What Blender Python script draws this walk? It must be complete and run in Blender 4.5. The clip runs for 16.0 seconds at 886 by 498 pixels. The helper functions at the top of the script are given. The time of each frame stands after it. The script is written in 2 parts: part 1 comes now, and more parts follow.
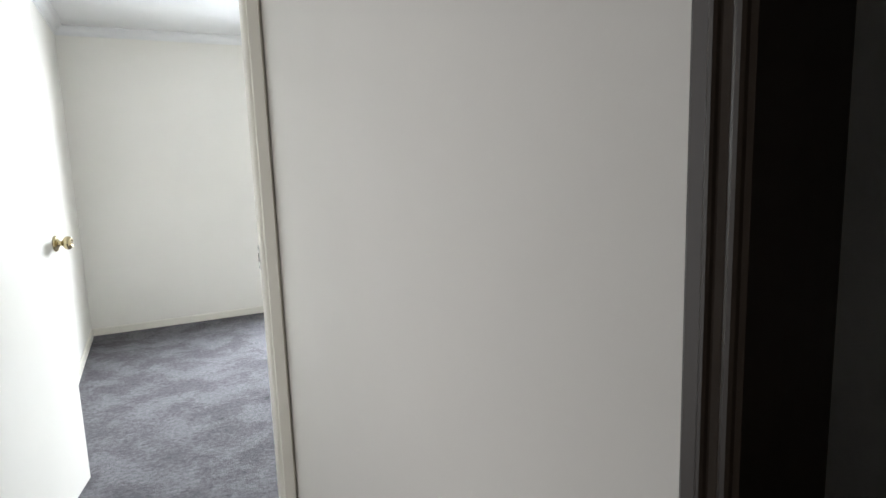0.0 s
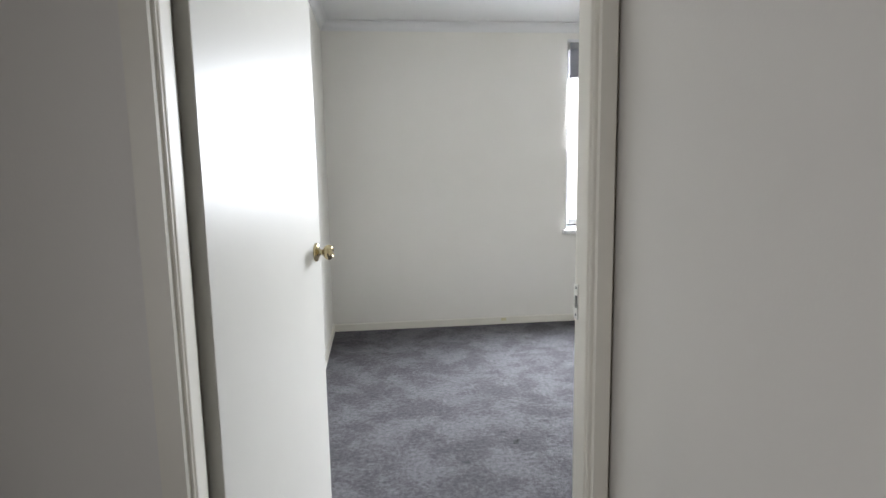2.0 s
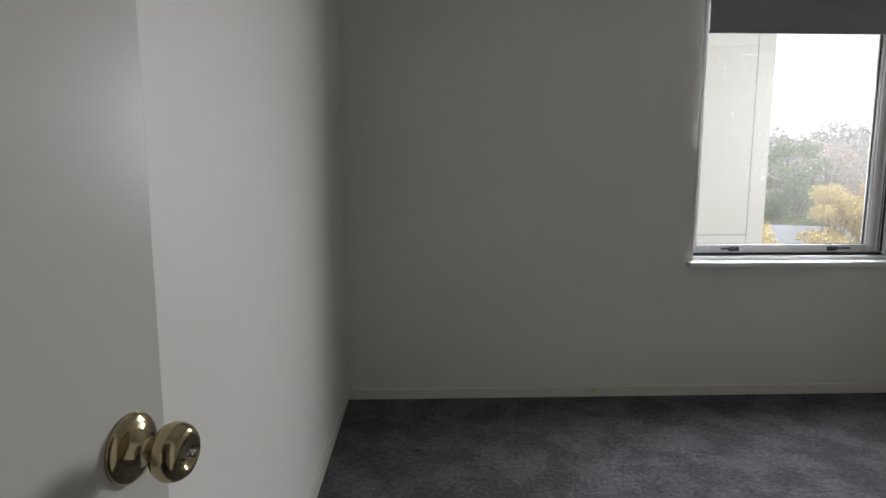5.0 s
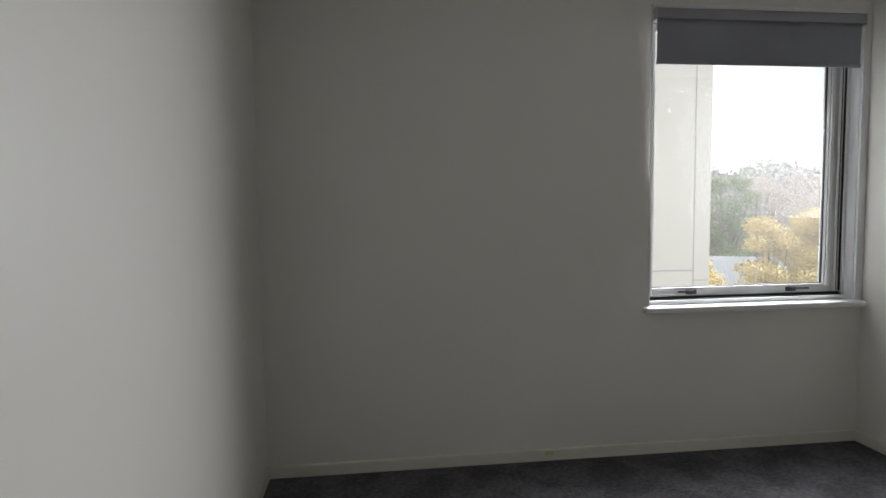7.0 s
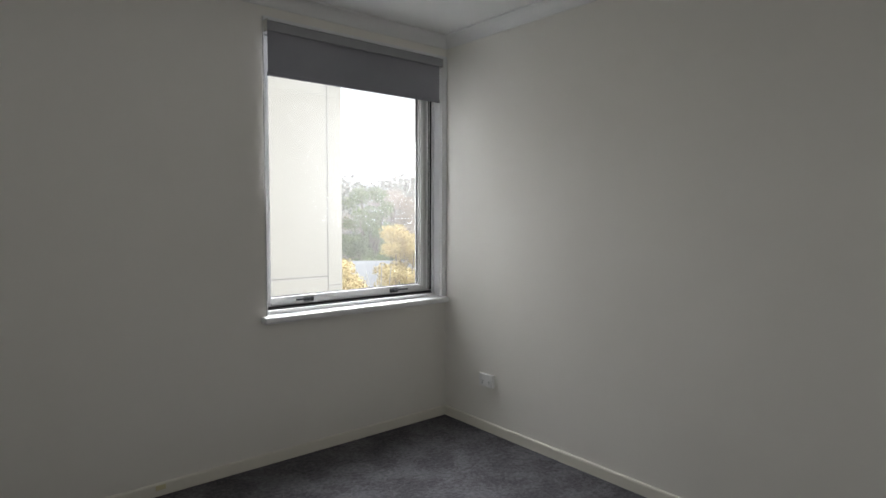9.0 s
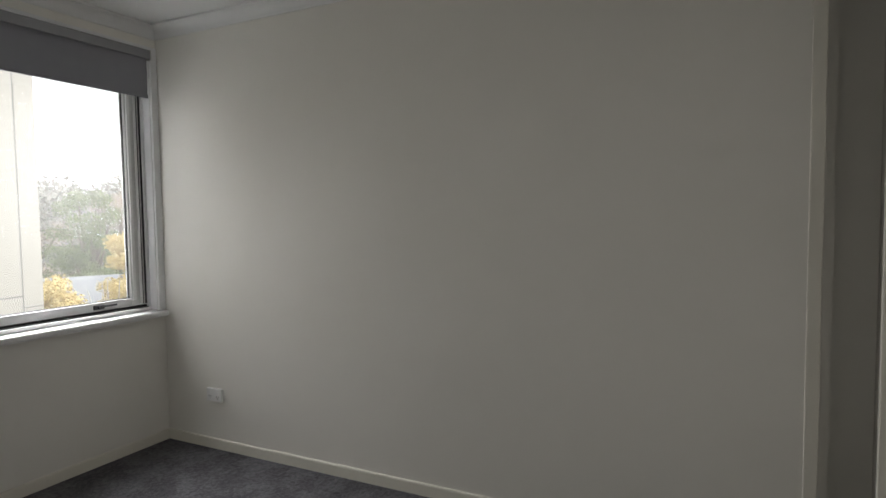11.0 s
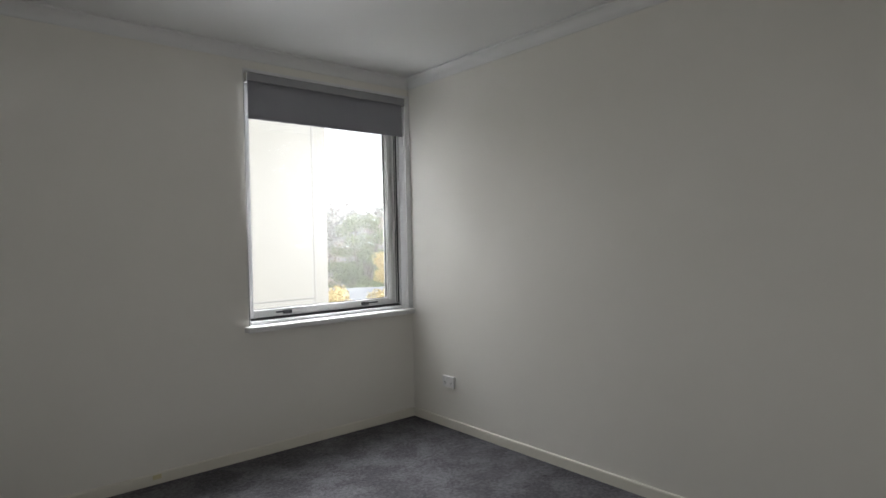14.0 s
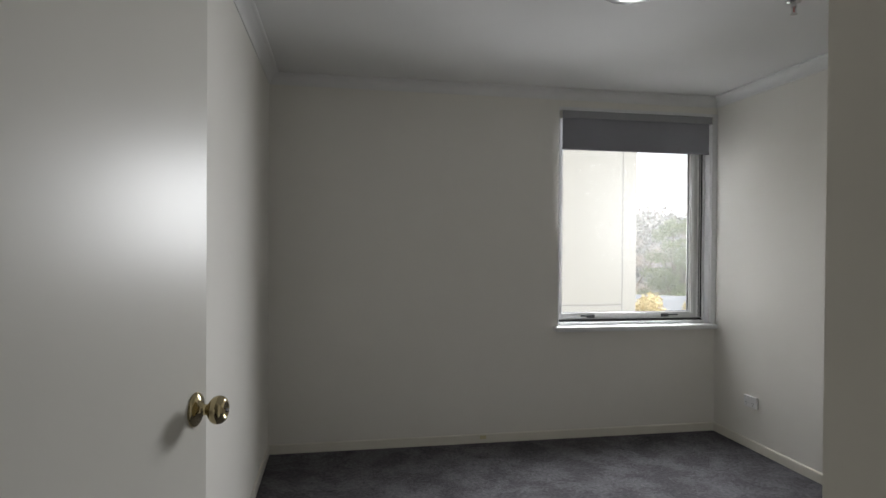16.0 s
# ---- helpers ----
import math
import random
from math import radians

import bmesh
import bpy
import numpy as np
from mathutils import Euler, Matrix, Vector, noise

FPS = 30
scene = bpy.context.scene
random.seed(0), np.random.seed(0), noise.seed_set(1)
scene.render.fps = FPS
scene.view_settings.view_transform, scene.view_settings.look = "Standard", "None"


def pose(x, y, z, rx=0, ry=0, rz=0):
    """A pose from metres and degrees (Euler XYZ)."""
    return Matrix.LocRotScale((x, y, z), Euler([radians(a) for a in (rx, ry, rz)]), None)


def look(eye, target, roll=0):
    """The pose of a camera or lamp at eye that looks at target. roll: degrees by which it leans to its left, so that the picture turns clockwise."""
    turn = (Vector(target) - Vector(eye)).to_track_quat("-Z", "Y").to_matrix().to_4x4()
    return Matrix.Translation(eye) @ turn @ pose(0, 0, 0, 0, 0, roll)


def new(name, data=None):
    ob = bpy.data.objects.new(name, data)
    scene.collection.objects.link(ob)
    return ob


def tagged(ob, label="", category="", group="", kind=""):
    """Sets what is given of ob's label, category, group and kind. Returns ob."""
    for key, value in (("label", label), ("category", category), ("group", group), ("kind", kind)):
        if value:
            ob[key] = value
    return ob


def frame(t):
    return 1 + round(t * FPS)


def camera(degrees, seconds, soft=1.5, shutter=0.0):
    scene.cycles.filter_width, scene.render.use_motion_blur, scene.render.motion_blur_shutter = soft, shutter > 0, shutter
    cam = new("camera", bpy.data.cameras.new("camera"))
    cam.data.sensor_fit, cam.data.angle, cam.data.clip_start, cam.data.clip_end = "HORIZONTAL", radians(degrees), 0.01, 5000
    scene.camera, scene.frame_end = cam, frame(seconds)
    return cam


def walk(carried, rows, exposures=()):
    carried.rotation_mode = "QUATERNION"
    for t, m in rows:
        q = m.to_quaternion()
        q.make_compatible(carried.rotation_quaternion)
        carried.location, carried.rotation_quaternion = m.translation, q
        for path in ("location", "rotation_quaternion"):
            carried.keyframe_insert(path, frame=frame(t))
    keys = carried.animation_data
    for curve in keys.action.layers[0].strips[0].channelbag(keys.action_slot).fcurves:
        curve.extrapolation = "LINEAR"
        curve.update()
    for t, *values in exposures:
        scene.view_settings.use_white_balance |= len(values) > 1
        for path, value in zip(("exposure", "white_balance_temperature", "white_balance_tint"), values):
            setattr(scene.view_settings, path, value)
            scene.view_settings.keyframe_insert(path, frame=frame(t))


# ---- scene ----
cam = camera(74.4, 16.0)
PATH = [
    (0, (0.52, -5.484, 1.312), (1.404, -3.714, 1.021), -2.0),
    (0.5, (0.406, -5.309, 1.323), (1.1, -3.455, 1.037), -1.5),
    (1, (0.324, -5.168, 1.326), (0.875, -3.264, 1.053), -1.4),
    (1.5, (0.325, -4.973, 1.323), (0.727, -3.034, 1.046), -1.1),
    (2, (0.384, -4.756, 1.333), (0.606, -2.788, 1.054), -1.0),
    (2.5, (0.387, -4.518, 1.319), (0.548, -2.543, 1.046), -0.7),
    (3, (0.36, -4.229, 1.322), (0.542, -2.254, 1.06), -0.3),
    (3.5, (0.388, -3.944, 1.287), (0.618, -1.975, 1.027), 0.3),
    (4, (0.444, -3.724, 1.297), (0.573, -1.747, 1.025), 0.1),
    (4.5, (0.441, -3.459, 1.300), (0.506, -1.480, 1.021), 0.0),
    (7, (0.536, -2.88, 1.326), (0.776, -0.9, 1.182), -0.7),
    (7.5, (0.582, -2.887, 1.332), (1.037, -0.946, 1.181), -0.8),
    (8, (0.629, -2.860, 1.336), (1.291, -0.978, 1.194), -0.7),
    (8.5, (0.679, -2.891, 1.348), (1.624, -1.134, 1.209), -0.2),
    (9, (0.723, -2.917, 1.338), (2.006, -1.388, 1.214), 0.2),
    (9.5, (0.767, -2.948, 1.331), (2.274, -1.639, 1.222), 0.3),
    (10, (0.797, -2.980, 1.319), (2.456, -1.867, 1.223), 0.0),
    (12.5, (0.792, -3.145, 1.362), (2.616, -2.336, 1.229), -0.7),
    (13, (0.687, -3.134, 1.318), (2.399, -2.103, 1.237), -1.2),
    (13.5, (0.650, -3.246, 1.318), (2.220, -2.008, 1.259), -1.1),
    (14, (0.596, -3.416, 1.294), (1.891, -1.892, 1.259), -1.2),
    (14.5, (0.566, -3.496, 1.298), (1.510, -1.733, 1.274), -1.1),
    (15, (0.447, -3.573, 1.342), (1.174, -1.71, 1.322), -0.9),
    (15.5, (0.445, -3.746, 1.371), (1.009, -1.827, 1.349), -0.2),
    (16, (0.440, -3.898, 1.370), (0.794, -1.930, 1.351), 0.4),
]
EXPOSURES = [(0, 2.55, 6050, 8), (0.5, 2.05, 6050, 5), (1, 1.85, 6200, 8), (2, 1.9, 6100, 10), (2.5, 1.85, 6100, 10), (3, 1.48, 6100, 10), (3.5, 0.75, 6400, 10), (4, 0.1, 6350, 11), (4.5, 0.0, 6350, 11),
             (7, 0.05, 6350, 10), (8.5, 0.27, 6350, 10), (10, 0.05, 6500, 10), (12.5, 0.48, 6600, 10), (13.5, 0.38, 6450, 10), (14.5, 0.33, 6350, 10), (15, 0.3, 6450, 10), (15.5, 0.25, 6600, 10), (16, 0.2, 6450, 10)]
walk(cam, [(t, look(eye, target, roll)) for t, eye, target, roll in PATH], EXPOSURES)


# ---- world and light ----
world = bpy.data.worlds.new("overcast_sky")
scene.world = world
world.use_nodes = True
wn, wl = world.node_tree.nodes, world.node_tree.links
sky = wn.new("ShaderNodeTexSky")
sky.sky_type, sky.sun_disc = "NISHITA", False
sky.sun_elevation, sky.sun_rotation = radians(48), radians(70)
sky.air_density, sky.dust_density, sky.ozone_density = 1.0, 4.0, 1.0
cloud = wn.new("ShaderNodeMix")
cloud.data_type = "RGBA"
cloud.inputs[0].default_value = 0.8
cloud.inputs[7].default_value = (17.5, 18.0, 18.8, 1)
wl.new(sky.outputs[0], cloud.inputs[6])
wl.new(cloud.outputs[2], wn["Background"].inputs[0])
wn["Background"].inputs[1].default_value = 0.095

sun = new("sun", bpy.data.lights.new("sun", "SUN"))
sun.data.energy, sun.data.angle, sun.data.color = 3.5, radians(20), (1, 0.97, 0.92)
sun.matrix_world = look((12, -3, 14), (0, 0, 0))

# daylight in the bedroom window's opening, and an added fill lamp in an unseen hall opening
for name, power, colour, wide, high, spread, place, towards in (
        ("window_daylight", 46, (0.965, 0.98, 1.0), 0.80, 0.95, 132, (2.86, 0.56, 1.64), (2.20, 0.01, 1.14)),
        ("hall_fill", 1.3, (1.0, 0.945, 0.90), 0.70, 1.9, 118, (-0.56, -5.30, 1.05), (0.30, -4.40, 1.05))):
    lm = new(name, bpy.data.lights.new(name, "AREA"))
    lm.data.shape, lm.data.size, lm.data.size_y, lm.data.energy, lm.data.color = "RECTANGLE", wide, high, power, colour
    lm.data.spread = radians(spread)
    lm.matrix_world = look(place, towards)


# ---- materials ----
def nodes_of(name):
    m = bpy.data.materials.new(name)
    m.use_nodes = True
    return m, m.node_tree.nodes, m.node_tree.links, m.node_tree.nodes["Principled BSDF"]


def noise_tex(n, l, scale, detail=4, stretch=(1, 1, 1), rough=0.55):
    co, mp, tx = n.new("ShaderNodeTexCoord"), n.new("ShaderNodeMapping"), n.new("ShaderNodeTexNoise")
    mp.inputs["Scale"].default_value = stretch
    tx.inputs["Scale"].default_value, tx.inputs["Detail"].default_value, tx.inputs["Roughness"].default_value = scale, detail, rough
    l.new(co.outputs["Object"], mp.inputs[0])
    l.new(mp.outputs[0], tx.inputs["Vector"])
    return tx


def ramp(n, l, src, stops):
    r = n.new("ShaderNodeValToRGB")
    while len(r.color_ramp.elements) < len(stops):
        r.color_ramp.elements.new(0.5)
    for e, (p, c) in zip(r.color_ramp.elements, stops):
        e.position, e.color = p, (*c, 1)
    l.new(src, r.inputs[0])
    return r


def surface(name, a, b, scale, rough, bump=0.1, bump_scale=60, metal=0.0, depth=0.002, stretch=(1, 1, 1), coat=0.0):
    """Two tones of large-scale variation, a finer relief and a slightly uneven gloss."""
    m, n, l, p = nodes_of(name)
    big = noise_tex(n, l, scale, 5, stretch)
    col = ramp(n, l, big.outputs["Fac"], [(0.3, a), (0.7, b)])
    l.new(col.outputs[0], p.inputs["Base Color"])
    p.inputs["Metallic"].default_value = metal
    fine = noise_tex(n, l, bump_scale, 3, stretch)
    mr = n.new("ShaderNodeMapRange")
    mr.inputs[3].default_value, mr.inputs[4].default_value = rough * 0.97, min(1, rough * 1.03)
    l.new(big.outputs["Fac"], mr.inputs[0])
    l.new(mr.outputs[0], p.inputs["Roughness"])
    p.inputs["Coat Weight"].default_value = coat
    bp = n.new("ShaderNodeBump")
    bp.inputs["Strength"].default_value, bp.inputs["Distance"].default_value = bump, depth
    l.new(fine.outputs["Fac"], bp.inputs["Height"])
    l.new(bp.outputs[0], p.inputs["Normal"])
    return m


WALL = surface("wall_paint", (0.788, 0.766, 0.71), (0.818, 0.796, 0.744), 1.3, 0.5, 0.12, 140, depth=0.0015)
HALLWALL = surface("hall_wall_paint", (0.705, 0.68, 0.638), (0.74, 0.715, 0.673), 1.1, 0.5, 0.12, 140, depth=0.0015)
CEIL = surface("ceiling_paint", (0.76, 0.76, 0.75), (0.79, 0.79, 0.78), 1.0, 0.8, 0.1, 120, depth=0.0015)
TRIM = surface("trim_gloss_paint", (0.73, 0.70, 0.62), (0.775, 0.745, 0.665), 3.0, 0.33, 0.08, 50, depth=0.001)
DOORP = surface("door_gloss_paint", (0.70, 0.685, 0.63), (0.735, 0.72, 0.665), 1.6, 0.34, 0.06, 35, depth=0.001)
WINP = surface("window_white_paint", (0.74, 0.74, 0.74), (0.79, 0.79, 0.79), 4.0, 0.35, 0.06, 60, depth=0.001)
ALU = surface("anodised_aluminium", (0.56, 0.56, 0.56), (0.64, 0.64, 0.63), 9.0, 0.42, 0.03, 200, metal=0.15, depth=0.0005)
RUBBER = surface("black_rubber", (0.02, 0.02, 0.02), (0.035, 0.035, 0.035), 30, 0.6)
LATCHM = surface("dark_grey_metal", (0.035, 0.036, 0.04), (0.06, 0.06, 0.065), 20, 0.35, metal=0.5)
BRASS = surface("polished_brass", (0.50, 0.42, 0.25), (0.62, 0.53, 0.33), 25, 0.12, 0.02, 80, metal=1.0, depth=0.0005)
CHROME = surface("chrome", (0.62, 0.62, 0.62), (0.70, 0.70, 0.70), 30, 0.12, 0.02, 80, metal=1.0, depth=0.0005)
STEEL = surface("brushed_steel", (0.50, 0.49, 0.47), (0.62, 0.61, 0.58), 18, 0.32, 0.05, 120, metal=0.9, depth=0.0005)
PLASTIC = surface("white_plastic", (0.76, 0.76, 0.75), (0.80, 0.80, 0.79), 10, 0.4, 0.02, 90)
SLOT = surface("slot_black", (0.015, 0.015, 0.015), (0.03, 0.03, 0.03), 40, 0.7)
OPAL = surface("opal_glass", (0.70, 0.70, 0.68), (0.76, 0.76, 0.74), 5, 0.12, 0.02, 30, coat=0.5)
BLIND = surface("grey_blind_cloth", (0.25, 0.25, 0.28), (0.29, 0.29, 0.32), 2.5, 0.85, 0.35, 900, depth=0.0008)
RENDERW = surface("cream_render", (0.48, 0.445, 0.385), (0.525, 0.49, 0.43), 0.6, 0.85, 0.03, 15, depth=0.0015)
GROOVE = surface("render_joint", (0.27, 0.26, 0.24), (0.33, 0.32, 0.30), 3, 0.9)
BARK = surface("bark", (0.16, 0.12, 0.09), (0.30, 0.25, 0.2), 3, 0.9, 0.5, 20, depth=0.02)
PALEBARK = surface("pale_bark", (0.5, 0.48, 0.45), (0.62, 0.6, 0.56), 3, 0.85, 0.4, 20, depth=0.01)
ROOF = surface("grey_roof", (0.26, 0.27, 0.29), (0.34, 0.35, 0.37), 1.2, 0.7, 0.3, 8, depth=0.02)
BRICKW = surface("house_wall", (0.5, 0.45, 0.4), (0.6, 0.56, 0.5), 1, 0.85)
GRASS = surface("grass_ground", (0.07, 0.10, 0.04), (0.14, 0.14, 0.06), 0.08, 0.95, 0.5, 3, depth=0.1)
DARKWOOD = surface("dark_brown_timber", (0.022, 0.015, 0.010), (0.042, 0.030, 0.022), 6, 0.3, 0.1, 60, stretch=(1, 1, 0.1), depth=0.001)
STAIN = surface("yellowed_filler", (0.62, 0.56, 0.33), (0.70, 0.64, 0.42), 30, 0.5)


def leaves(name, a, b):
    m, n, l, p = nodes_of(name)
    g = n.new("ShaderNodeNewGeometry")
    r = ramp(n, l, g.outputs["Random Per Island"], [(0.0, a), (1.0, b)])
    l.new(r.outputs[0], p.inputs["Base Color"])
    p.inputs["Roughness"].default_value = 0.7
    return m


# foliage colours are lightened to carry the glare that washes the trees out
LEAF_G = leaves("green_leaves", (0.14, 0.18, 0.07), (0.32, 0.36, 0.17))
LEAF_Y = leaves("yellow_leaves", (0.66, 0.50, 0.18), (0.82, 0.68, 0.34))
LEAF_B = leaves("russet_leaves", (0.42, 0.34, 0.26), (0.62, 0.52, 0.44))
# greyer and low in contrast: the skyline's haze is put into this colour
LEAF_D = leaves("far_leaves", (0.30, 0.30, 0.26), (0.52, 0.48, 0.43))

DARKWOOD.node_tree.nodes["Principled BSDF"].inputs["Specular IOR Level"].default_value = 0.38
DOORP.node_tree.nodes["Principled BSDF"].inputs["Specular IOR Level"].default_value = 0.16


def carpet_material():
    """Cut pile: fine tufts, clumps, brushed patches with soft edges and dark scuffs where the pile lies over."""
    m, n, l, p = nodes_of("charcoal_carpet")
    patch = noise_tex(n, l, 4.5, 5, rough=0.62)
    patch.inputs["Distortion"].default_value = 0.25
    brushed = n.new("ShaderNodeMapRange")
    brushed.interpolation_type = "SMOOTHSTEP"
    brushed.inputs[1].default_value, brushed.inputs[2].default_value = 0.38, 0.62
    l.new(patch.outputs["Fac"], brushed.inputs[0])
    scuff = noise_tex(n, l, 11, 4, (1, 2.2, 1), 0.6)
    scuff.inputs["Distortion"].default_value = 0.5
    dent = n.new("ShaderNodeMapRange")
    dent.interpolation_type = "SMOOTHSTEP"
    dent.inputs[1].default_value, dent.inputs[2].default_value = 0.24, 0.36
    l.new(scuff.outputs["Fac"], dent.inputs[0])
    clump, tuft = noise_tex(n, l, 48, 5, rough=0.72), noise_tex(n, l, 330, 2)
    total = None
    for out, k in ((brushed.outputs[0], 0.11), (dent.outputs[0], 0.20), (clump.outputs["Fac"], 0.58), (tuft.outputs["Fac"], 0.40)):
        add = n.new("ShaderNodeMath")
        add.operation = "MULTIPLY_ADD"
        add.inputs[1].default_value, add.inputs[2].default_value = k, 0.0
        l.new(out, add.inputs[0])
        if total:
            l.new(total, add.inputs[2])
        total = add.outputs[0]
    r = ramp(n, l, total, [(0.46, (0.016, 0.016, 0.017)), (0.68, (0.066, 0.063, 0.070)), (0.90, (0.19, 0.183, 0.20))])
    l.new(r.outputs[0], p.inputs["Base Color"])
    p.inputs["Roughness"].default_value = 0.95
    bp = n.new("ShaderNodeBump")
    bp.inputs["Strength"].default_value, bp.inputs["Distance"].default_value = 1.0, 0.012
    l.new(total, bp.inputs["Height"])
    l.new(bp.outputs[0], p.inputs["Normal"])
    return m


CARPET = carpet_material()


def glass_material():
    """Clear glass with a faint translucent veil, added as glare over the view."""
    m, n, l, p = nodes_of("window_glass")
    tr, gl, mx, lw = n.new("ShaderNodeBsdfTransparent"), n.new("ShaderNodeBsdfGlossy"), n.new("ShaderNodeMixShader"), n.new("ShaderNodeFresnel")
    gl.inputs["Roughness"].default_value = 0.01
    tr.inputs[0].default_value = (0.95, 0.96, 0.955, 1)
    l.new(lw.outputs[0], mx.inputs[0])
    l.new(tr.outputs[0], mx.inputs[1])
    l.new(gl.outputs[0], mx.inputs[2])
    veil, veil_mix, veil_noise = n.new("ShaderNodeBsdfTranslucent"), n.new("ShaderNodeMixShader"), noise_tex(n, l, 2.5, 5)
    mr = n.new("ShaderNodeMapRange")
    mr.inputs[3].default_value, mr.inputs[4].default_value = 0.019, 0.028
    l.new(veil_noise.outputs["Fac"], mr.inputs[0])
    l.new(mr.outputs[0], veil_mix.inputs[0])
    l.new(mx.outputs[0], veil_mix.inputs[1])
    l.new(veil.outputs[0], veil_mix.inputs[2])
    l.new(veil_mix.outputs[0], n["Material Output"].inputs[0])
    return m


GLASS = glass_material()


# ---- mesh helpers ----
def add_box(bm, x0, y0, z0, x1, y1, z1, bevel=0.0, segs=2):
    res = bmesh.ops.create_cube(bm, size=1)
    vs = res["verts"]
    bmesh.ops.transform(bm, verts=vs, matrix=Matrix.Translation(((x0 + x1) / 2, (y0 + y1) / 2, (z0 + z1) / 2)) @ Matrix.Diagonal((abs(x1 - x0), abs(y1 - y0), abs(z1 - z0), 1)))
    if bevel:
        es = list({e for v in vs for e in v.link_edges})
        bmesh.ops.bevel(bm, geom=es, offset=bevel, segments=segs, affect="EDGES", profile=0.5)
    return bm


def boxes(*specs, bevel=0.0):
    bm = bmesh.new()
    for s in specs:
        add_box(bm, *s, bevel=bevel)
    return bm


def prism(points, z0, z1):
    """A plan outline drawn upwards from z0 to z1."""
    bm = bmesh.new()
    f = bm.faces.new([bm.verts.new((x, y, z0)) for x, y in points])
    up = bmesh.ops.extrude_face_region(bm, geom=[f])
    bmesh.ops.translate(bm, verts=[v for v in up["geom"] if isinstance(v, bmesh.types.BMVert)], vec=(0, 0, z1 - z0))
    bmesh.ops.recalc_face_normals(bm, faces=bm.faces)
    return bm


def lathe(profile, steps=40):
    """Radius and height pairs turned about the z axis."""
    bm = bmesh.new()
    rings = []
    for r, h in profile:
        if r < 1e-6:
            rings.append([bm.verts.new((0, 0, h))])
        else:
            rings.append([bm.verts.new((r * math.cos(2 * math.pi * i / steps), r * math.sin(2 * math.pi * i / steps), h)) for i in range(steps)])
    for a, b in zip(rings, rings[1:]):
        for i in range(steps):
            q = [a[i % len(a)], a[(i + 1) % len(a)], b[(i + 1) % len(b)], b[i % len(b)]]
            q = list(dict.fromkeys(q))
            if len(q) > 2:
                bm.faces.new(q)
    bmesh.ops.recalc_face_normals(bm, faces=bm.faces)
    return bm


def part(name, bm, material, parent=None, label="", m=None, smooth=False):
    me = bpy.data.meshes.new(name)
    bm.to_mesh(me)
    bm.free()
    me.materials.append(material)
    if smooth:
        me.polygons.foreach_set("use_smooth", [True] * len(me.polygons))
    ob = new(name, me)
    if parent:
        ob.parent = parent
    if m is not None:
        ob.matrix_basis = m
    if label:
        ob["label"] = label
    return ob


def structure(name, bm, material, label, category="wall", m=None):
    return tagged(part(name, bm, material, m=m), label, category, kind="structure")


# ---- sizes ----
W, H = 3.193, 2.455            # bedroom width, ceiling height
SOUTH, HALL_F = -3.486, -3.603  # door wall: bedroom face, hall face
WX0, WX1, WZ0, WZ1 = 1.968, 3.148, 0.79, 2.295
BX0 = -1.7                     # west end of the hall

# ---- structure ----
structure("floor", boxes((-0.15, HALL_F, -0.25, W + 0.30, 0.0, 0.0), (BX0 - 0.1, -7.55, -0.25, 3.15, HALL_F, 0.0)), CARPET, "charcoal grey cut-pile carpet with brushed lighter patches", "carpet")
structure("ceiling", boxes((-0.15, HALL_F, H, W + 0.30, 0.25, H + 0.2), (BX0 - 0.1, -7.55, H, 3.15, HALL_F, H + 0.2)), CEIL, "flat white painted plaster ceiling", "ceiling")
structure("wall_north", boxes((-0.15, 0, -0.25, WX0, 0.25, H), (WX1, 0, -0.25, W + 0.15, 0.25, H), (WX0, 0, -0.25, WX1, 0.25, WZ0), (WX0, 0, WZ1, WX1, 0.25, H)),
          WALL, "white painted plaster wall with the bedroom window")
structure("wall_east", boxes((W, -3.35, 0, W + 0.15, 0, H), (W + 0.15, -3.40, 0, W + 0.30, -3.35, H), (W + 0.25, -3.603, 0, W + 0.30, -3.40, H)), WALL, "white painted plaster wall beside the window")
structure("wall_west", boxes((-0.15, -3.41, 0, 0, 0, H), (-0.15, SOUTH, 0, -0.045, -3.41, H)), WALL, "white painted plaster wall behind the open door")
FX0, FX1 = -0.062, 0.880
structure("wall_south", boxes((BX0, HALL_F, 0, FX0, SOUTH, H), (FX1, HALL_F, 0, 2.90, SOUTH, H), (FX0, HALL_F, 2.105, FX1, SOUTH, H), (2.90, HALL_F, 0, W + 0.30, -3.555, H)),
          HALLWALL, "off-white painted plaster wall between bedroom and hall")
HX0, HX1 = -0.55, 0.880       # faces of the narrow hall
# out of view; the opening is added to let the hall fill in
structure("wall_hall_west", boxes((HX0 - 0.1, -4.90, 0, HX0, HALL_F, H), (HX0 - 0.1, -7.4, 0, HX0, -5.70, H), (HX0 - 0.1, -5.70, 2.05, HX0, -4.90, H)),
          HALLWALL, "off-white painted plaster hall wall with an added opening for fill light")
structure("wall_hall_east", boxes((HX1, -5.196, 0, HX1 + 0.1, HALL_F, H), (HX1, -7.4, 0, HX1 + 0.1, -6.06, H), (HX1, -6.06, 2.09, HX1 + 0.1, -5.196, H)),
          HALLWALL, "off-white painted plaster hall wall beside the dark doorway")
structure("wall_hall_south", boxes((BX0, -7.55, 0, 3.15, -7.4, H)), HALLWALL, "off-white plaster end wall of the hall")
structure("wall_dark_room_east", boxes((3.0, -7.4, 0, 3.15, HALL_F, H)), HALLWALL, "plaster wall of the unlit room")
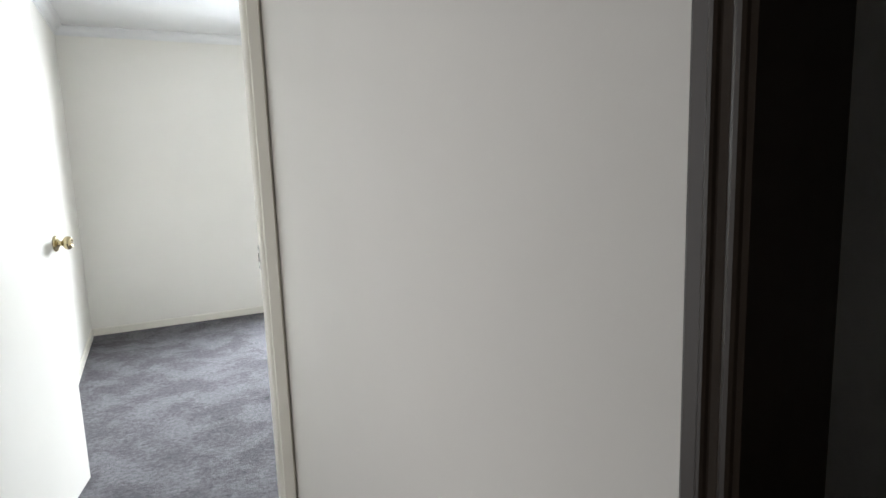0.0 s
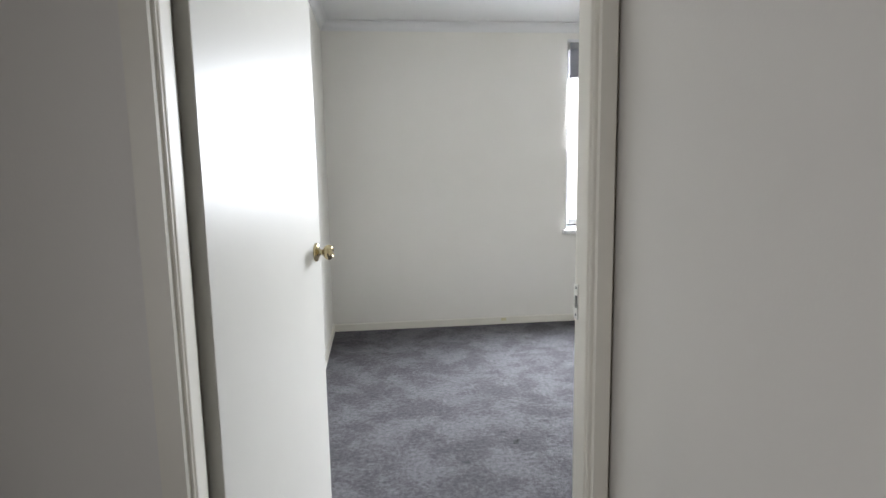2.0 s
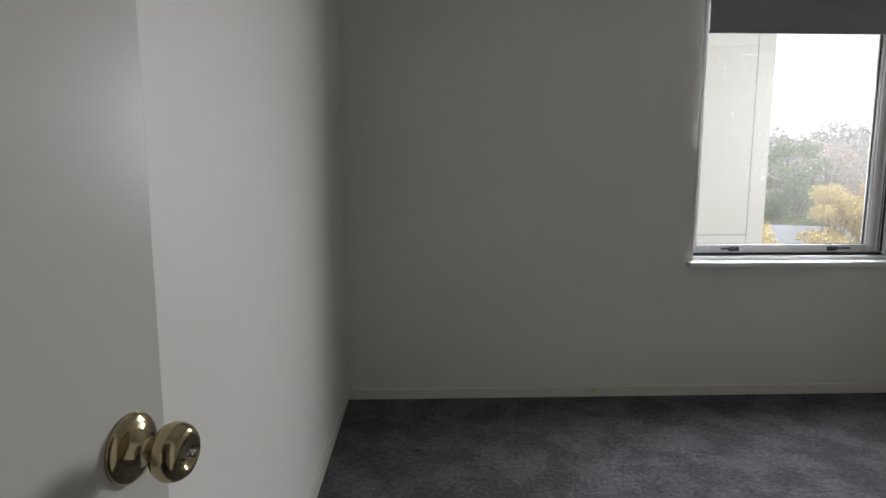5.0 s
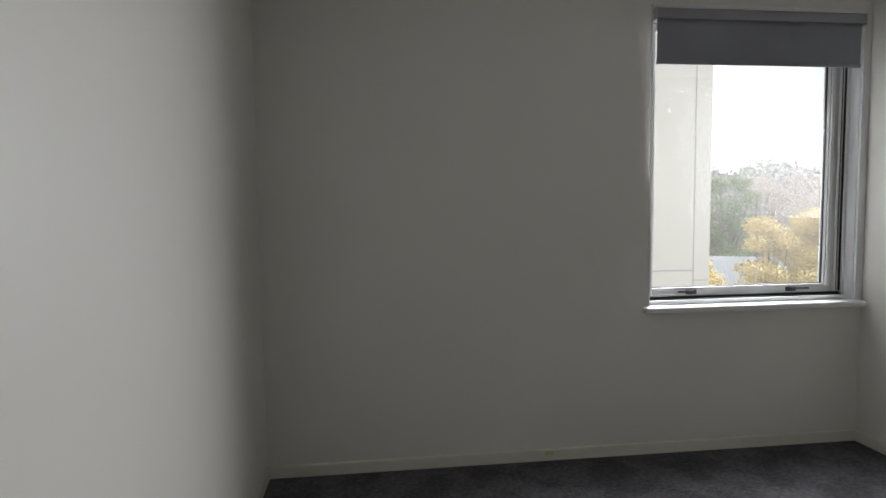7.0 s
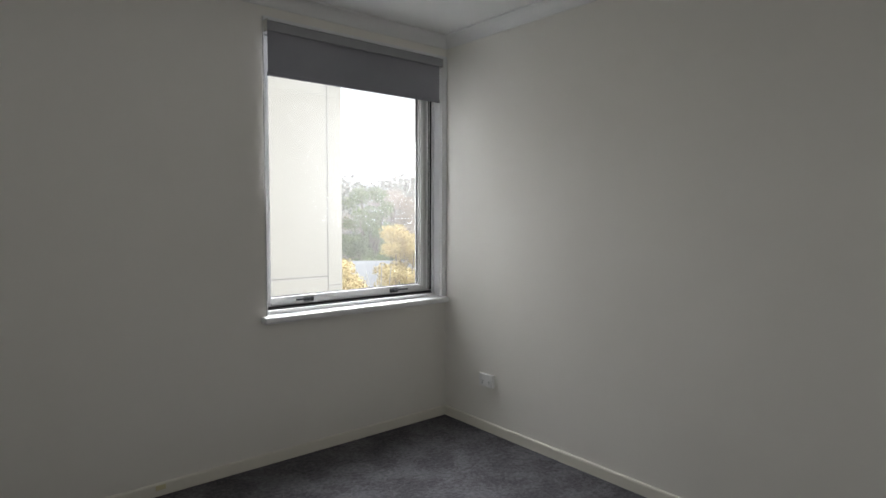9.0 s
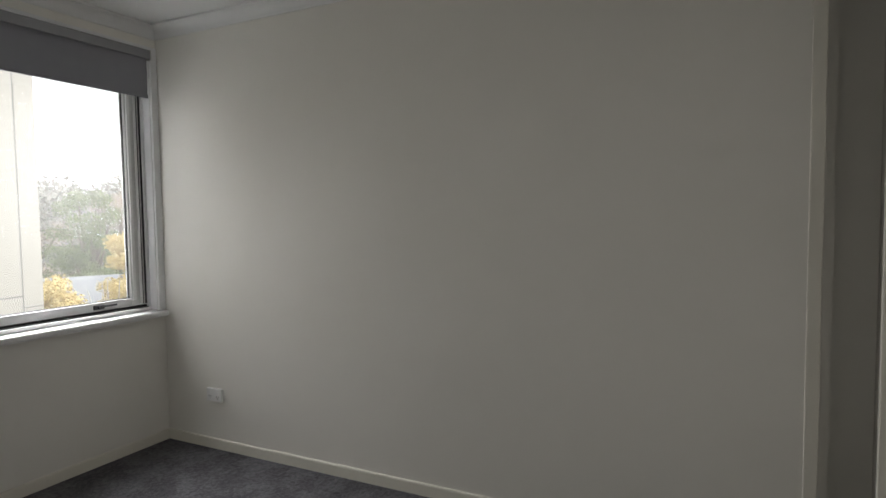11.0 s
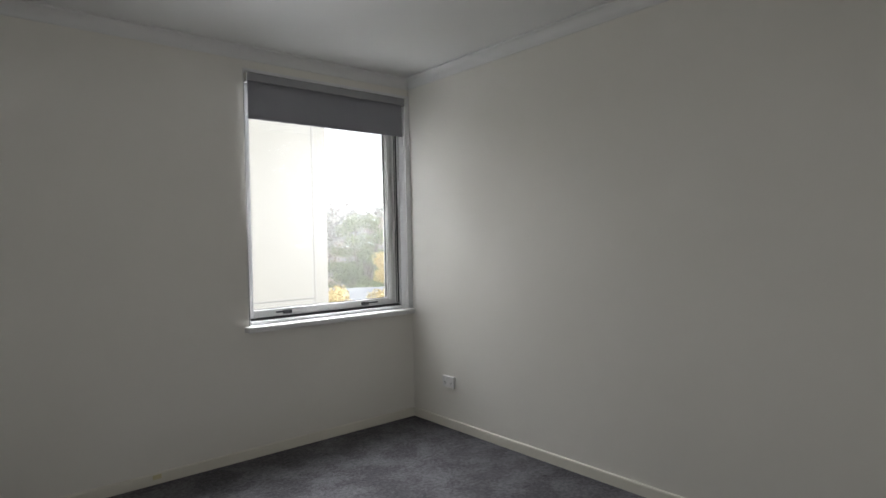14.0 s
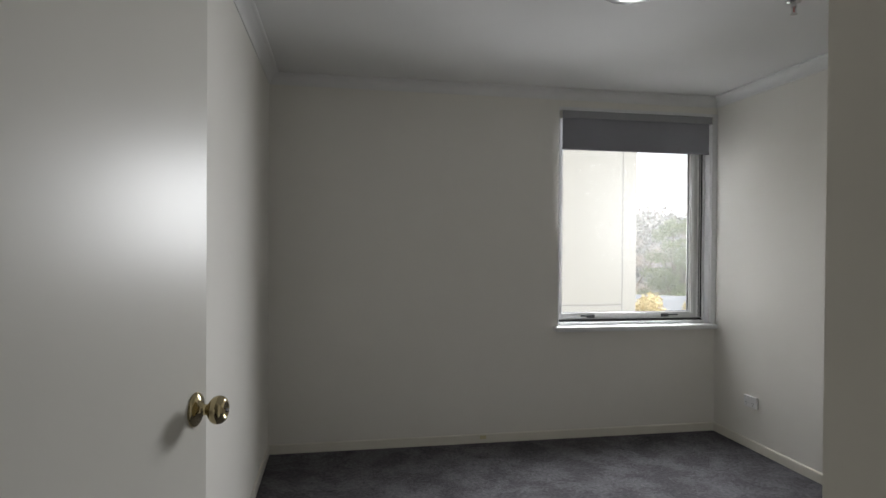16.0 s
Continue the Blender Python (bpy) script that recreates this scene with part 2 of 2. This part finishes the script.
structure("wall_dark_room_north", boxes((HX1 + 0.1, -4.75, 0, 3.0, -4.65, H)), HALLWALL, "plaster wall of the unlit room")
# unseen, added to close the space behind the fill lamp
structure("wall_behind_fill", boxes((BX0 - 0.1, -7.4, 0, BX0, HALL_F, H)), HALLWALL, "added unseen plaster wall closing the space behind the hall opening")


def skirting(name, x0, y0, x1, y1, nx, ny):
    """A painted skirting board with an eased top edge; nx, ny points into the room."""
    d = Vector((x1 - x0, y1 - y0))
    ang = math.atan2(d.y, d.x)
    side = 1 if (-d.y * nx + d.x * ny) > 0 else -1
    prof = [(0, 0), (0.012 * side, 0), (0.012 * side, 0.052), (0.0095 * side, 0.058), (0.004 * side, 0.060), (0, 0.060)]
    bm = bmesh.new()
    n_seg = 14
    rings = []
    for i in range(n_seg + 1):
        s = d.length * i / n_seg
        rings.append([bm.verts.new((s, a, b)) for a, b in prof])
    for a, b in zip(rings, rings[1:]):
        for i in range(len(prof)):
            j = (i + 1) % len(prof)
            bm.faces.new((a[i], a[j], b[j], b[i]))
    bm.faces.new(rings[0])
    bm.faces.new(rings[-1][::-1])
    bmesh.ops.recalc_face_normals(bm, faces=bm.faces)
    return structure(name, bm, TRIM, "low cream gloss-painted timber skirting board", "skirting board", Matrix.Translation((x0, y0, 0)) @ Matrix.Rotation(ang, 4, "Z"))


skirting("baseboard_north", 0.012, 0, W - 0.012, 0, 0, -1)
skirting("baseboard_west", 0, -3.40, 0, 0, 1, 0)
skirting("baseboard_east", W, -3.30, W, 0, -1, 0)
skirting("baseboard_south", 0.95, SOUTH, 2.88, SOUTH, 0, 1)


def cornice(name, x0, y0, x1, y1, inx, iny):
    """A small cove between wall and ceiling."""
    d = Vector((x1 - x0, y1 - y0))
    ang = math.atan2(d.y, d.x)
    side = 1 if (-d.y * inx + d.x * iny) > 0 else -1
    pts = [(0, 0), (0, -0.070), (0.006, -0.070), (0.008, -0.062)]
    for i in range(9):
        a = math.pi / 2 * i / 8
        pts.append((0.008 + 0.048 * (1 - math.cos(a)), -0.062 + 0.050 * math.sin(a)))
    pts += [(0.064, -0.010), (0.064, 0)]
    bm = bmesh.new()
    ra = [bm.verts.new((0, a * side, b)) for a, b in pts]
    rb = [bm.verts.new((d.length, a * side, b)) for a, b in pts]
    for i in range(len(pts)):
        j = (i + 1) % len(pts)
        bm.faces.new((ra[i], ra[j], rb[j], rb[i]))
    bm.faces.new(ra)
    bm.faces.new(rb[::-1])
    bmesh.ops.recalc_face_normals(bm, faces=bm.faces)
    return structure(name, bm, CEIL, "small white coved plaster cornice under the ceiling", "cornice", Matrix.Translation((x0, y0, H - 0.001)) @ Matrix.Rotation(ang, 4, "Z"))


cornice("trim_cornice_north", 0.0, 0, W, 0, 0, -1)
cornice("trim_cornice_west", 0, SOUTH, 0, 0, 1, 0)
cornice("trim_cornice_east", W, -3.35, W, 0, -1, 0)
cornice("trim_cornice_south", 0, SOUTH, W, SOUTH, 0, 1)

# end beads of the recess beside the door wall
structure("trim_bead_east", boxes((W - 0.012, -3.349, 0, W + 0.004, -3.305, H - 0.075), bevel=0.004), TRIM, "cream painted timber bead at the wall's end", "trim")
structure("trim_bead_south", boxes((2.885, -3.489, 0, 2.908, -3.464, H - 0.075), bevel=0.004), TRIM, "cream painted corner bead at the recess", "trim")


# ---- door frame and door ----
def jamb_profile(mirror):
    pts = [(0.0, -3.484), (0.0, -3.552), (0.005, -3.555)]
    for c, r in ((-3.5645, 0.0075), (-3.5830, 0.0075)):
        for i in range(7):
            a = math.pi * (i / 6)
            pts.append((0.004 - 0.009 * math.sin(a), c + r * math.cos(a)))
        pts.append((0.006, c - r - 0.002))
    pts += [(0.001, -3.598), (0.004, -3.606), (0.036, -3.606), (0.0385, -3.603), (0.0385, -3.585), (0.0475, -3.585), (0.0475, -3.484)]
    if mirror:
        pts = pts[:-4] + [(0.052, -3.606), (0.052, -3.484)]
    return [((-0.010 - x) if mirror else (0.832 + x), y) for x, y in pts]


frame_1 = tagged(new("door_frame"), "cream gloss-painted timber door frame with beaded edges", "door frame", kind="structure")
part("jamb", prism(jamb_profile(False), 0, 2.10), TRIM, frame_1)
part("jamb", prism(jamb_profile(True), 0, 2.10), TRIM, frame_1)
part("head", boxes((-0.010, -3.604, 2.052, 0.832, -3.484, 2.103), bevel=0.002), TRIM, frame_1)
strike = part("strike_plate", boxes((0.8295, -3.505, 0.982, 0.8318, -3.480, 1.064), bevel=0.0008), STEEL, frame_1, "worn brushed steel strike plate")
part("latch_hole", boxes((0.8285, -3.5025, 1.009, 0.8305, -3.490, 1.037)), SLOT, strike)
for zz in (0.992, 1.055):
    part("screw", lathe([(0, 0.0012), (0.0028, 0.0010), (0.0036, 0.0)], 14), LATCHM, strike, m=pose(0.8294, -3.4955, zz, 0, -90, 0))

door_leaf = tagged(new("door_1"), "open flush door in cream gloss paint with brass knob", "door", kind="structure")
door_leaf.matrix_basis = pose(0.0165, -3.455, 0, 0, 0, 78.4)
part("leaf", boxes((0.0, 0.0, 0.012, 0.815, 0.036, 2.048), bevel=0.0025), DOORP, door_leaf)
KNOB = [(0.0, 0.0), (0.033, 0.0), (0.0335, 0.0025), (0.031, 0.006), (0.024, 0.009), (0.0165, 0.0115), (0.0145, 0.015), (0.0105, 0.017), (0.0105, 0.026),
        (0.0125, 0.030), (0.019, 0.0335), (0.0245, 0.039), (0.0272, 0.046), (0.0272, 0.051), (0.0255, 0.0575), (0.0215, 0.0625), (0.0165, 0.065), (0.0145, 0.0645), (0.012, 0.062), (0.007, 0.0605), (0.0, 0.060)]
knob = part("door_knob", lathe([(r, h * 0.93) for r, h in KNOB], 48), BRASS, door_leaf, "polished brass door knob with round rose", m=pose(0.763, 0, 1.046, 90, 0, 0), smooth=True)
part("lock_button", lathe([(0, 0.066), (0.0035, 0.0655), (0.004, 0.060)], 16), CHROME, knob, smooth=True)
part("door_knob", lathe([(r, h * 0.93) for r, h in KNOB], 48), BRASS, door_leaf, "polished brass door knob with round rose", m=pose(0.763, 0.036, 1.046, -90, 0, 0), smooth=True)
part("latch_plate", boxes((0.8145, 0.007, 1.018, 0.8158, 0.029, 1.074), bevel=0.0005), STEEL, door_leaf, "steel latch plate")
for zz in (0.22, 1.83):
    part("hinge", lathe([(0, -0.04), (0.006, -0.04), (0.006, 0.04), (0, 0.04)], 16), STEEL, door_leaf, m=pose(-0.003, 0.041, zz))


# dark frame of the doorway beside the start
def near_jamb():
    pts = [(0.92, -5.197), (0.8775, -5.184), (0.868, -5.185), (0.866, -5.188)]
    for c, r in ((-5.204, 0.0042), (-5.2245, 0.0055)):
        pts.append((0.870, c + r + 0.003))
        for i in range(7):
            a = math.pi * (i / 6)
            pts.append((0.869 - 0.006 * math.sin(a), c + r * math.cos(a)))
        pts.append((0.870, c - r - 0.001))
    return pts + [(0.872, -5.233), (0.976, -5.233), (0.976, -5.197)]


frame_2 = tagged(new("door_frame"), "dark brown timber door frame of the unlit room", "door frame", kind="structure")
part("jamb", prism(near_jamb(), 0, 2.09), DARKWOOD, frame_2)
part("jamb", boxes((0.868, -6.07, 0, 0.976, -6.02, 2.09), bevel=0.004), DARKWOOD, frame_2)
part("head", boxes((0.868, -6.02, 2.04, 0.976, -5.233, 2.09), bevel=0.004), DARKWOOD, frame_2)

# ---- window ----
win = tagged(new("window_1"), "white-framed awning window with aluminium sash and deep sill", "window", kind="structure")
fr = part("window_frame", boxes((WX0, 0.060, 0.795, WX0 + 0.022, 0.20, WZ1), (WX1 - 0.022, 0.060, 0.795, WX1, 0.20, WZ1), (WX0 + 0.022, 0.060, WZ1 - 0.03, WX1 - 0.022, 0.20, WZ1),
                                (WX0 + 0.022, 0.030, 0.795, WX1 - 0.022, 0.052, 0.814), (WX0 + 0.022, 0.094, 0.795, WX1 - 0.022, 0.20, 0.818), bevel=0.002), WINP, win)
part("reveal_lining", boxes((WX1 - 0.006, 0.002, 0.795, WX1 + 0.0005, 0.060, WZ1), (WX0 - 0.0005, 0.002, 0.795, WX0 + 0.006, 0.060, WZ1), (WX0 + 0.006, 0.002, WZ1 - 0.006, WX1 - 0.006, 0.060, WZ1)), WINP, win)
part("window_sill", boxes((WX0 - 0.034, -0.056, 0.757, W - 0.012, 0.20, 0.792), bevel=0.010), WINP, win, "white gloss-painted bullnose timber sill")
for x0, x1 in ((WX0 - 0.005, WX0 + 0.001), (WX1 - 0.001, W - 0.002)):
    part("architrave", boxes((x0, -0.012, 0.794, x1, 0.002, 2.335), bevel=0.003), WINP, win)
part("architrave", boxes((WX0 + 0.001, -0.012, WZ1 - 0.004, WX1 - 0.001, 0.002, 2.335), bevel=0.003), WINP, win)
ax0, ax1, az0 = WX0 + 0.025, WX1 - 0.026, 0.827
gx0, gx1, gz0, gz1 = 2.026, 3.034, 0.874, 2.225
sash = part("sash", boxes((ax0, 0.078, az0, gx0, 0.125, 2.262), (gx1, 0.078, az0, ax1, 0.125, 2.262), (gx0, 0.078, az0, gx1, 0.125, gz0), (gx0, 0.078, gz1, gx1, 0.125, 2.262), bevel=0.003), ALU, win, "grey-white aluminium awning sash")
part("gasket", boxes((gx0 - 0.001, 0.098, gz0, gx0 + 0.004, 0.110, gz1), (gx1 - 0.004, 0.098, gz0, gx1 + 0.001, 0.110, gz1), (gx0, 0.098, gz0 - 0.001, gx1, 0.110, gz0 + 0.004)), RUBBER, sash)
# black strips: the seals, widened to draw the shadow gaps round the sash
part("seal_and_gap_shade", boxes((ax0 - 0.002, 0.054, 0.796, ax1 + 0.002, 0.092, 0.818), (ax0 - 0.002, 0.072, 0.818, ax1 + 0.004, 0.090, 0.826), (ax1, 0.070, 0.834, ax1 + 0.004, 0.098, 2.262), (ax1 - 0.016, 0.0765, 0.836, ax1 - 0.012, 0.079, 2.260)), RUBBER, win)
part("glazing_bead", boxes((gx1 + 0.006, 0.068, gz0 - 0.012, gx1 + 0.026, 0.0775, gz1), bevel=0.002), WINP, sash)
part("glazing_bead", boxes((gx1 + 0.052, 0.070, az0 + 0.004, gx1 + 0.066, 0.0775, gz1), bevel=0.002), WINP, sash)
pane = part("pane", boxes((gx0, 0.102, gz0, gx1, 0.107, gz1)), GLASS, sash, "clear window glass")
pane.visible_shadow = False


def latch_mesh():
    bm = boxes((-0.030, 0.0, -0.014, 0.030, 0.012, 0.011), bevel=0.004)
    bmesh.ops.create_cone(bm, cap_ends=True, segments=20, radius1=0.012, radius2=0.010, depth=0.014, matrix=pose(0, -0.005, 0, 90, 0, 0))
    return bm


for lx, way in ((2.245, -1), (2.830, 1)):
    la = part("window_latch", latch_mesh(), LATCHM, win, "dark grey cam window latch", m=Matrix.Translation((lx, 0.066, 0.852)))
    part("lever", boxes((min(0, way * 0.085), -0.016, -0.002, max(0, way * 0.095), -0.009, 0.009), bevel=0.002), LATCHM, la)

# ---- roller blind ----
blind = tagged(new("roller_blind"), "grey cloth roller blind mostly rolled up over the window", "blind")
part("roller", lathe([(0, 0), (0.021, 0), (0.021, 1.134), (0, 1.134)], 28), BLIND, blind, m=pose(1.972, -0.036, 2.276, 0, 90, 0), smooth=False)
part("cassette", boxes((1.966, -0.060, 2.250, 3.112, -0.054, 2.296), (1.966, -0.060, 2.296, 3.112, -0.012, 2.300), bevel=0.0015), surface("blind_cassette_grey", (0.29, 0.29, 0.305), (0.33, 0.33, 0.345), 3, 0.5), blind, "pale grey slim blind cassette")
# added white strip, drawn as the bright line of the lit window head
part("lit_head_strip", boxes((1.966, -0.064, 2.301, 3.112, -0.013, 2.311), bevel=0.001), WINP, blind, "added white strip standing in for the lit window head above the cassette")
part("cloth", boxes((1.976, -0.0365, 2.050, 3.104, -0.0350, 2.272)), BLIND, blind, "grey woven blockout cloth")
part("bottom_rail", boxes((1.974, -0.0415, 2.030, 3.106, -0.0300, 2.052), bevel=0.003), BLIND, blind)
for bx in (1.960, 3.112):
    part("bracket", boxes((bx, -0.062, 2.246, bx + 0.005, -0.0125, 2.304), bevel=0.0015), STEEL, blind)
cord = tagged(new("chain_loop"), "thin pale bead chain loop of the blind", "blind chain")
for cx in (1.9635, 1.9565):
    part("chain", lathe([(0, 1.45), (0.0016, 1.45), (0.0016, 2.27), (0, 2.27)], 8), PLASTIC, cord, m=pose(cx, -0.032, 0))

# ---- power outlet ----
outlet = tagged(new("power_outlet"), "white double power outlet low on the wall", "power outlet")
outlet.matrix_basis = pose(W, -0.404, 0.318, 0, 0, -90)
part("plate", boxes((-0.058, -0.018, -0.038, 0.058, 0, 0.038), bevel=0.003), PLASTIC, outlet)
for sx in (-0.030, 0.030):
    sw = part("switch", boxes((sx - 0.006, -0.0215, 0.012, sx + 0.006, -0.0175, 0.026), bevel=0.0015), PLASTIC, outlet)
    for dx, dz, an in ((-0.007, -0.006, 30), (0.007, -0.006, -30), (0, -0.020, 0)):
        part("slot", boxes((-0.0012, -0.0006, -0.0045, 0.0012, 0.0004, 0.0045)), SLOT, outlet, m=pose(sx + dx, -0.0182, dz, 0, an, 0))

patch = tagged(part("filler_patch", boxes((-0.022, -0.0022, -0.012, 0.022, 0, 0.012), bevel=0.001), STAIN, m=Matrix.Translation((1.428, -0.012, 0.040))), "yellowed filler patch on the skirting board", "filler patch")

# ---- ceiling things ----
lamp = tagged(new("ceiling_light"), "round opal glass ceiling light with chrome rim, unlit", "ceiling light")
lamp.matrix_basis = pose(1.60, -1.72, H)
part("base", lathe([(0, 0), (0.150, 0), (0.152, -0.018), (0.146, -0.030), (0, -0.030)], 48), CHROME, lamp, smooth=False)
part("shade", lathe([(0.145, -0.028), (0.150, -0.040), (0.140, -0.058), (0.110, -0.078), (0.060, -0.092), (0, -0.096)], 48), OPAL, lamp, "opal glass dome", smooth=True)

spr = tagged(new("fire_sprinkler"), "small chrome fire sprinkler hanging from the ceiling", "sprinkler")
spr.matrix_basis = pose(2.42, -1.62, H)
part("escutcheon", lathe([(0, 0), (0.032, 0), (0.030, -0.006), (0.014, -0.010), (0, -0.010)], 28), CHROME, spr, smooth=True)
part("body", lathe([(0.010, -0.008), (0.010, -0.022), (0.013, -0.023), (0.013, -0.030), (0, -0.030)], 8), CHROME, spr)
for sgn in (-1, 1):
    part("frame_arm", boxes((sgn * 0.009 - 0.002, -0.002, -0.056, sgn * 0.009 + 0.002, 0.002, -0.028), bevel=0.0008), CHROME, spr)
part("bulb", lathe([(0, -0.030), (0.0025, -0.032), (0.0025, -0.050), (0, -0.054)], 12), surface("red_bulb", (0.4, 0.03, 0.02), (0.5, 0.05, 0.03), 30, 0.2), spr)
part("deflector", lathe([(0.0, -0.054), (0.005, -0.055), (0.016, -0.059), (0.016, -0.0605), (0, -0.061)], 24), CHROME, spr)

# ---- outside ----
structure("ground", boxes((-3000, 0.6, -8.4, 3000, 5000, -8.0)), GRASS, "distant green and brown parkland ground", "ground")
nb = tagged(new("apartment_building"), "cream rendered neighbouring apartment wall with shadow joints", "building")
EX, EY, JX = 4.51, 3.60, 4.300
part("wall", boxes((-8, EY, -8, JX, EY + 7, 9), (JX + 0.015, EY, -8, EX, EY + 7, 9), (JX, EY + 0.02, -8, JX + 0.015, EY + 7, 9)), RENDERW, nb)
for jz in (0.54, -2.2, 5.6):
    part("joint", boxes((-8, EY - 0.003, jz - 0.008, JX, EY + 0.010, jz + 0.008)), GROOVE, nb)
part("joint", boxes((JX, EY + 0.004, -8, JX + 0.015, EY + 0.0195, 9)), GROOVE, nb)
part("joint", boxes((JX + 0.015, EY - 0.003, 0.415, EX, EY + 0.010, 0.427)), GROOVE, nb)
part("parapet", boxes((-8.1, EY - 0.06, 9, EX + 0.06, EY + 7, 9.3), bevel=0.02), RENDERW, nb)


def leaf_cloud(name, centres, radius, per, size, seed):
    """Clumps of many small leaf blades round the given centres."""
    rng = np.random.default_rng(seed)
    c = np.repeat(np.array(centres), per, axis=0)
    d = rng.normal(size=c.shape)
    d /= np.linalg.norm(d, axis=1)[:, None]
    p = c + d * (radius * rng.uniform(0.25, 1.1, len(c)) ** 0.6)[:, None] * np.array([1, 1, 0.75])
    u = rng.normal(size=c.shape)
    u /= np.linalg.norm(u, axis=1)[:, None]
    v = np.cross(u, d)
    v /= np.linalg.norm(v, axis=1)[:, None] + 1e-9
    s = (size * rng.uniform(0.6, 1.4, len(c)))[:, None]
    verts = np.stack([p - u * s, p + v * s * 0.55, p + u * s, p - v * s * 0.55], 1).reshape(-1, 3)
    me = bpy.data.meshes.new(name)
    me.from_pydata(verts.tolist(), [], np.arange(len(verts)).reshape(-1, 4).tolist())
    return me


def limb(bm, a, b, r0, r1):
    a, b = Vector(a), Vector(b)
    d = b - a
    q = d.to_track_quat("Z", "Y").to_matrix().to_4x4()
    bmesh.ops.create_cone(bm, cap_ends=True, segments=8, radius1=r0, radius2=r1, depth=d.length, matrix=Matrix.Translation((a + b) / 2) @ q)


def tree(x, y, height, spread, leaf, bark, label, seed, clumps=52, per=420, size=0.062, z0=-8.0):
    rng = random.Random(seed)
    t = tagged(new("tree"), label, "tree", "trees outside the window")
    t.location = (x, y, z0)
    bm = bmesh.new()
    limb(bm, (0, 0, 0), (rng.uniform(-.3, .3), rng.uniform(-.3, .3), height * 0.55), height * 0.022, height * 0.012)
    cs = []
    for i in range(clumps):
        a, r, h = rng.uniform(0, 6.283), spread * rng.uniform(0.1, 1) ** 0.6, height * rng.uniform(0.38, 1.0)
        k = 1.0 - 0.55 * max(0, (h / height - 0.6) / 0.4)
        c = (math.cos(a) * r * k, math.sin(a) * r * k, h)
        cs.append(c)
        if i % 2 == 0:
            limb(bm, (0, 0, height * rng.uniform(0.3, 0.55)), c, height * 0.008, height * 0.002)
    part("trunk", bm, bark, t)
    if leaf:
        me = leaf_cloud("crown", cs, spread * 0.26, per, size, seed)
        me.materials.append(leaf)
        new("crown", me).parent = t
    return t


def bearing(deg, dist):
    a = radians(deg)
    return 0.6 + dist * math.sin(a), -3.0 + dist * math.cos(a)


for deg, dist, h, sp, leaf, bark, lab, seed in (
        (36.4, 30, 8.4, 2.0, LEAF_Y, BARK, "yellow autumn tree with dense foliage below the window", 11),
        (39.6, 31, 8.8, 2.3, LEAF_Y, BARK, "yellow autumn tree with dense foliage below the window", 12),
        (29.6, 27, 7.0, 2.0, LEAF_Y, BARK, "low yellow-leaved autumn tree beside the grey roof", 13),
        (32.8, 42, 10.9, 2.6, LEAF_G, BARK, "tall green tree with feathery open crown", 14),
        (35.0, 55, 11.0, 3.6, LEAF_B, BARK, "russet half-bare autumn tree", 15),
        (40.0, 52, 11.2, 4.2, LEAF_B, BARK, "russet half-bare autumn tree", 16),
        (45.0, 48, 10.4, 4.0, LEAF_B, BARK, "russet half-bare autumn tree", 17),
        (49.5, 50, 10.5, 4.2, LEAF_G, BARK, "round green tree among autumn trees", 18),
        (28.5, 50, 10.0, 3.5, LEAF_B, BARK, "russet half-bare autumn tree", 19),
        (34.2, 27, 7.0, 2.4, None, PALEBARK, "bare pale-limbed tree without leaves", 20),
        (43.5, 34, 8.2, 2.6, LEAF_Y, BARK, "yellow autumn tree with dense foliage below the window", 21)):
    x, y = bearing(deg, dist)
    tree(x, y, h, sp, leaf, bark, lab, seed)

rngw = random.Random(5)
centres = []
for i in range(420):
    deg, dist = rngw.uniform(14, 62), rngw.uniform(75, 130)
    x, y = bearing(deg, dist)
    top = 1.3 + dist * math.tan(radians(2.4 + 0.5 * math.sin(deg * 0.9) + rngw.uniform(-0.8, 0.3)))
    for k in range(3):
        centres.append((x + rngw.uniform(-2, 2), y + rngw.uniform(-2, 2), top - k * 3.2 - rngw.uniform(0, 2)))
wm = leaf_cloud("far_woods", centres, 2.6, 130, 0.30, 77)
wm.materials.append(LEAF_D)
tagged(new("far_woods", wm), "line of mixed woods along the skyline, paled to look hazy", "woods", kind="stuff")

house = tagged(new("house"), "small house with grey pitched roof among trees", "house")
hx, hy = bearing(33.4, 36)
house.matrix_basis = pose(hx, hy, -8.0, 0, 0, -30)
part("wall", boxes((-4, -3, 0, 4, 3, 4.6)), BRICKW, house)
rb = bmesh.new()
rv = [rb.verts.new(c) for c in ((-4.4, -3.4, 4.6), (4.4, -3.4, 4.6), (4.4, 3.4, 4.6), (-4.4, 3.4, 4.6), (-4.4, 0, 6.4), (4.4, 0, 6.4))]
for q in ((0, 1, 5, 4), (2, 3, 4, 5), (0, 4, 3), (1, 2, 5), (0, 3, 2, 1)):
    rb.faces.new([rv[i] for i in q])
part("roof", rb, ROOF, house)
for wx in (-2.4, 0, 2.4):
    part("window", boxes((wx - 0.5, -3.03, 2.2, wx + 0.5, -2.99, 3.6)), RUBBER, house)
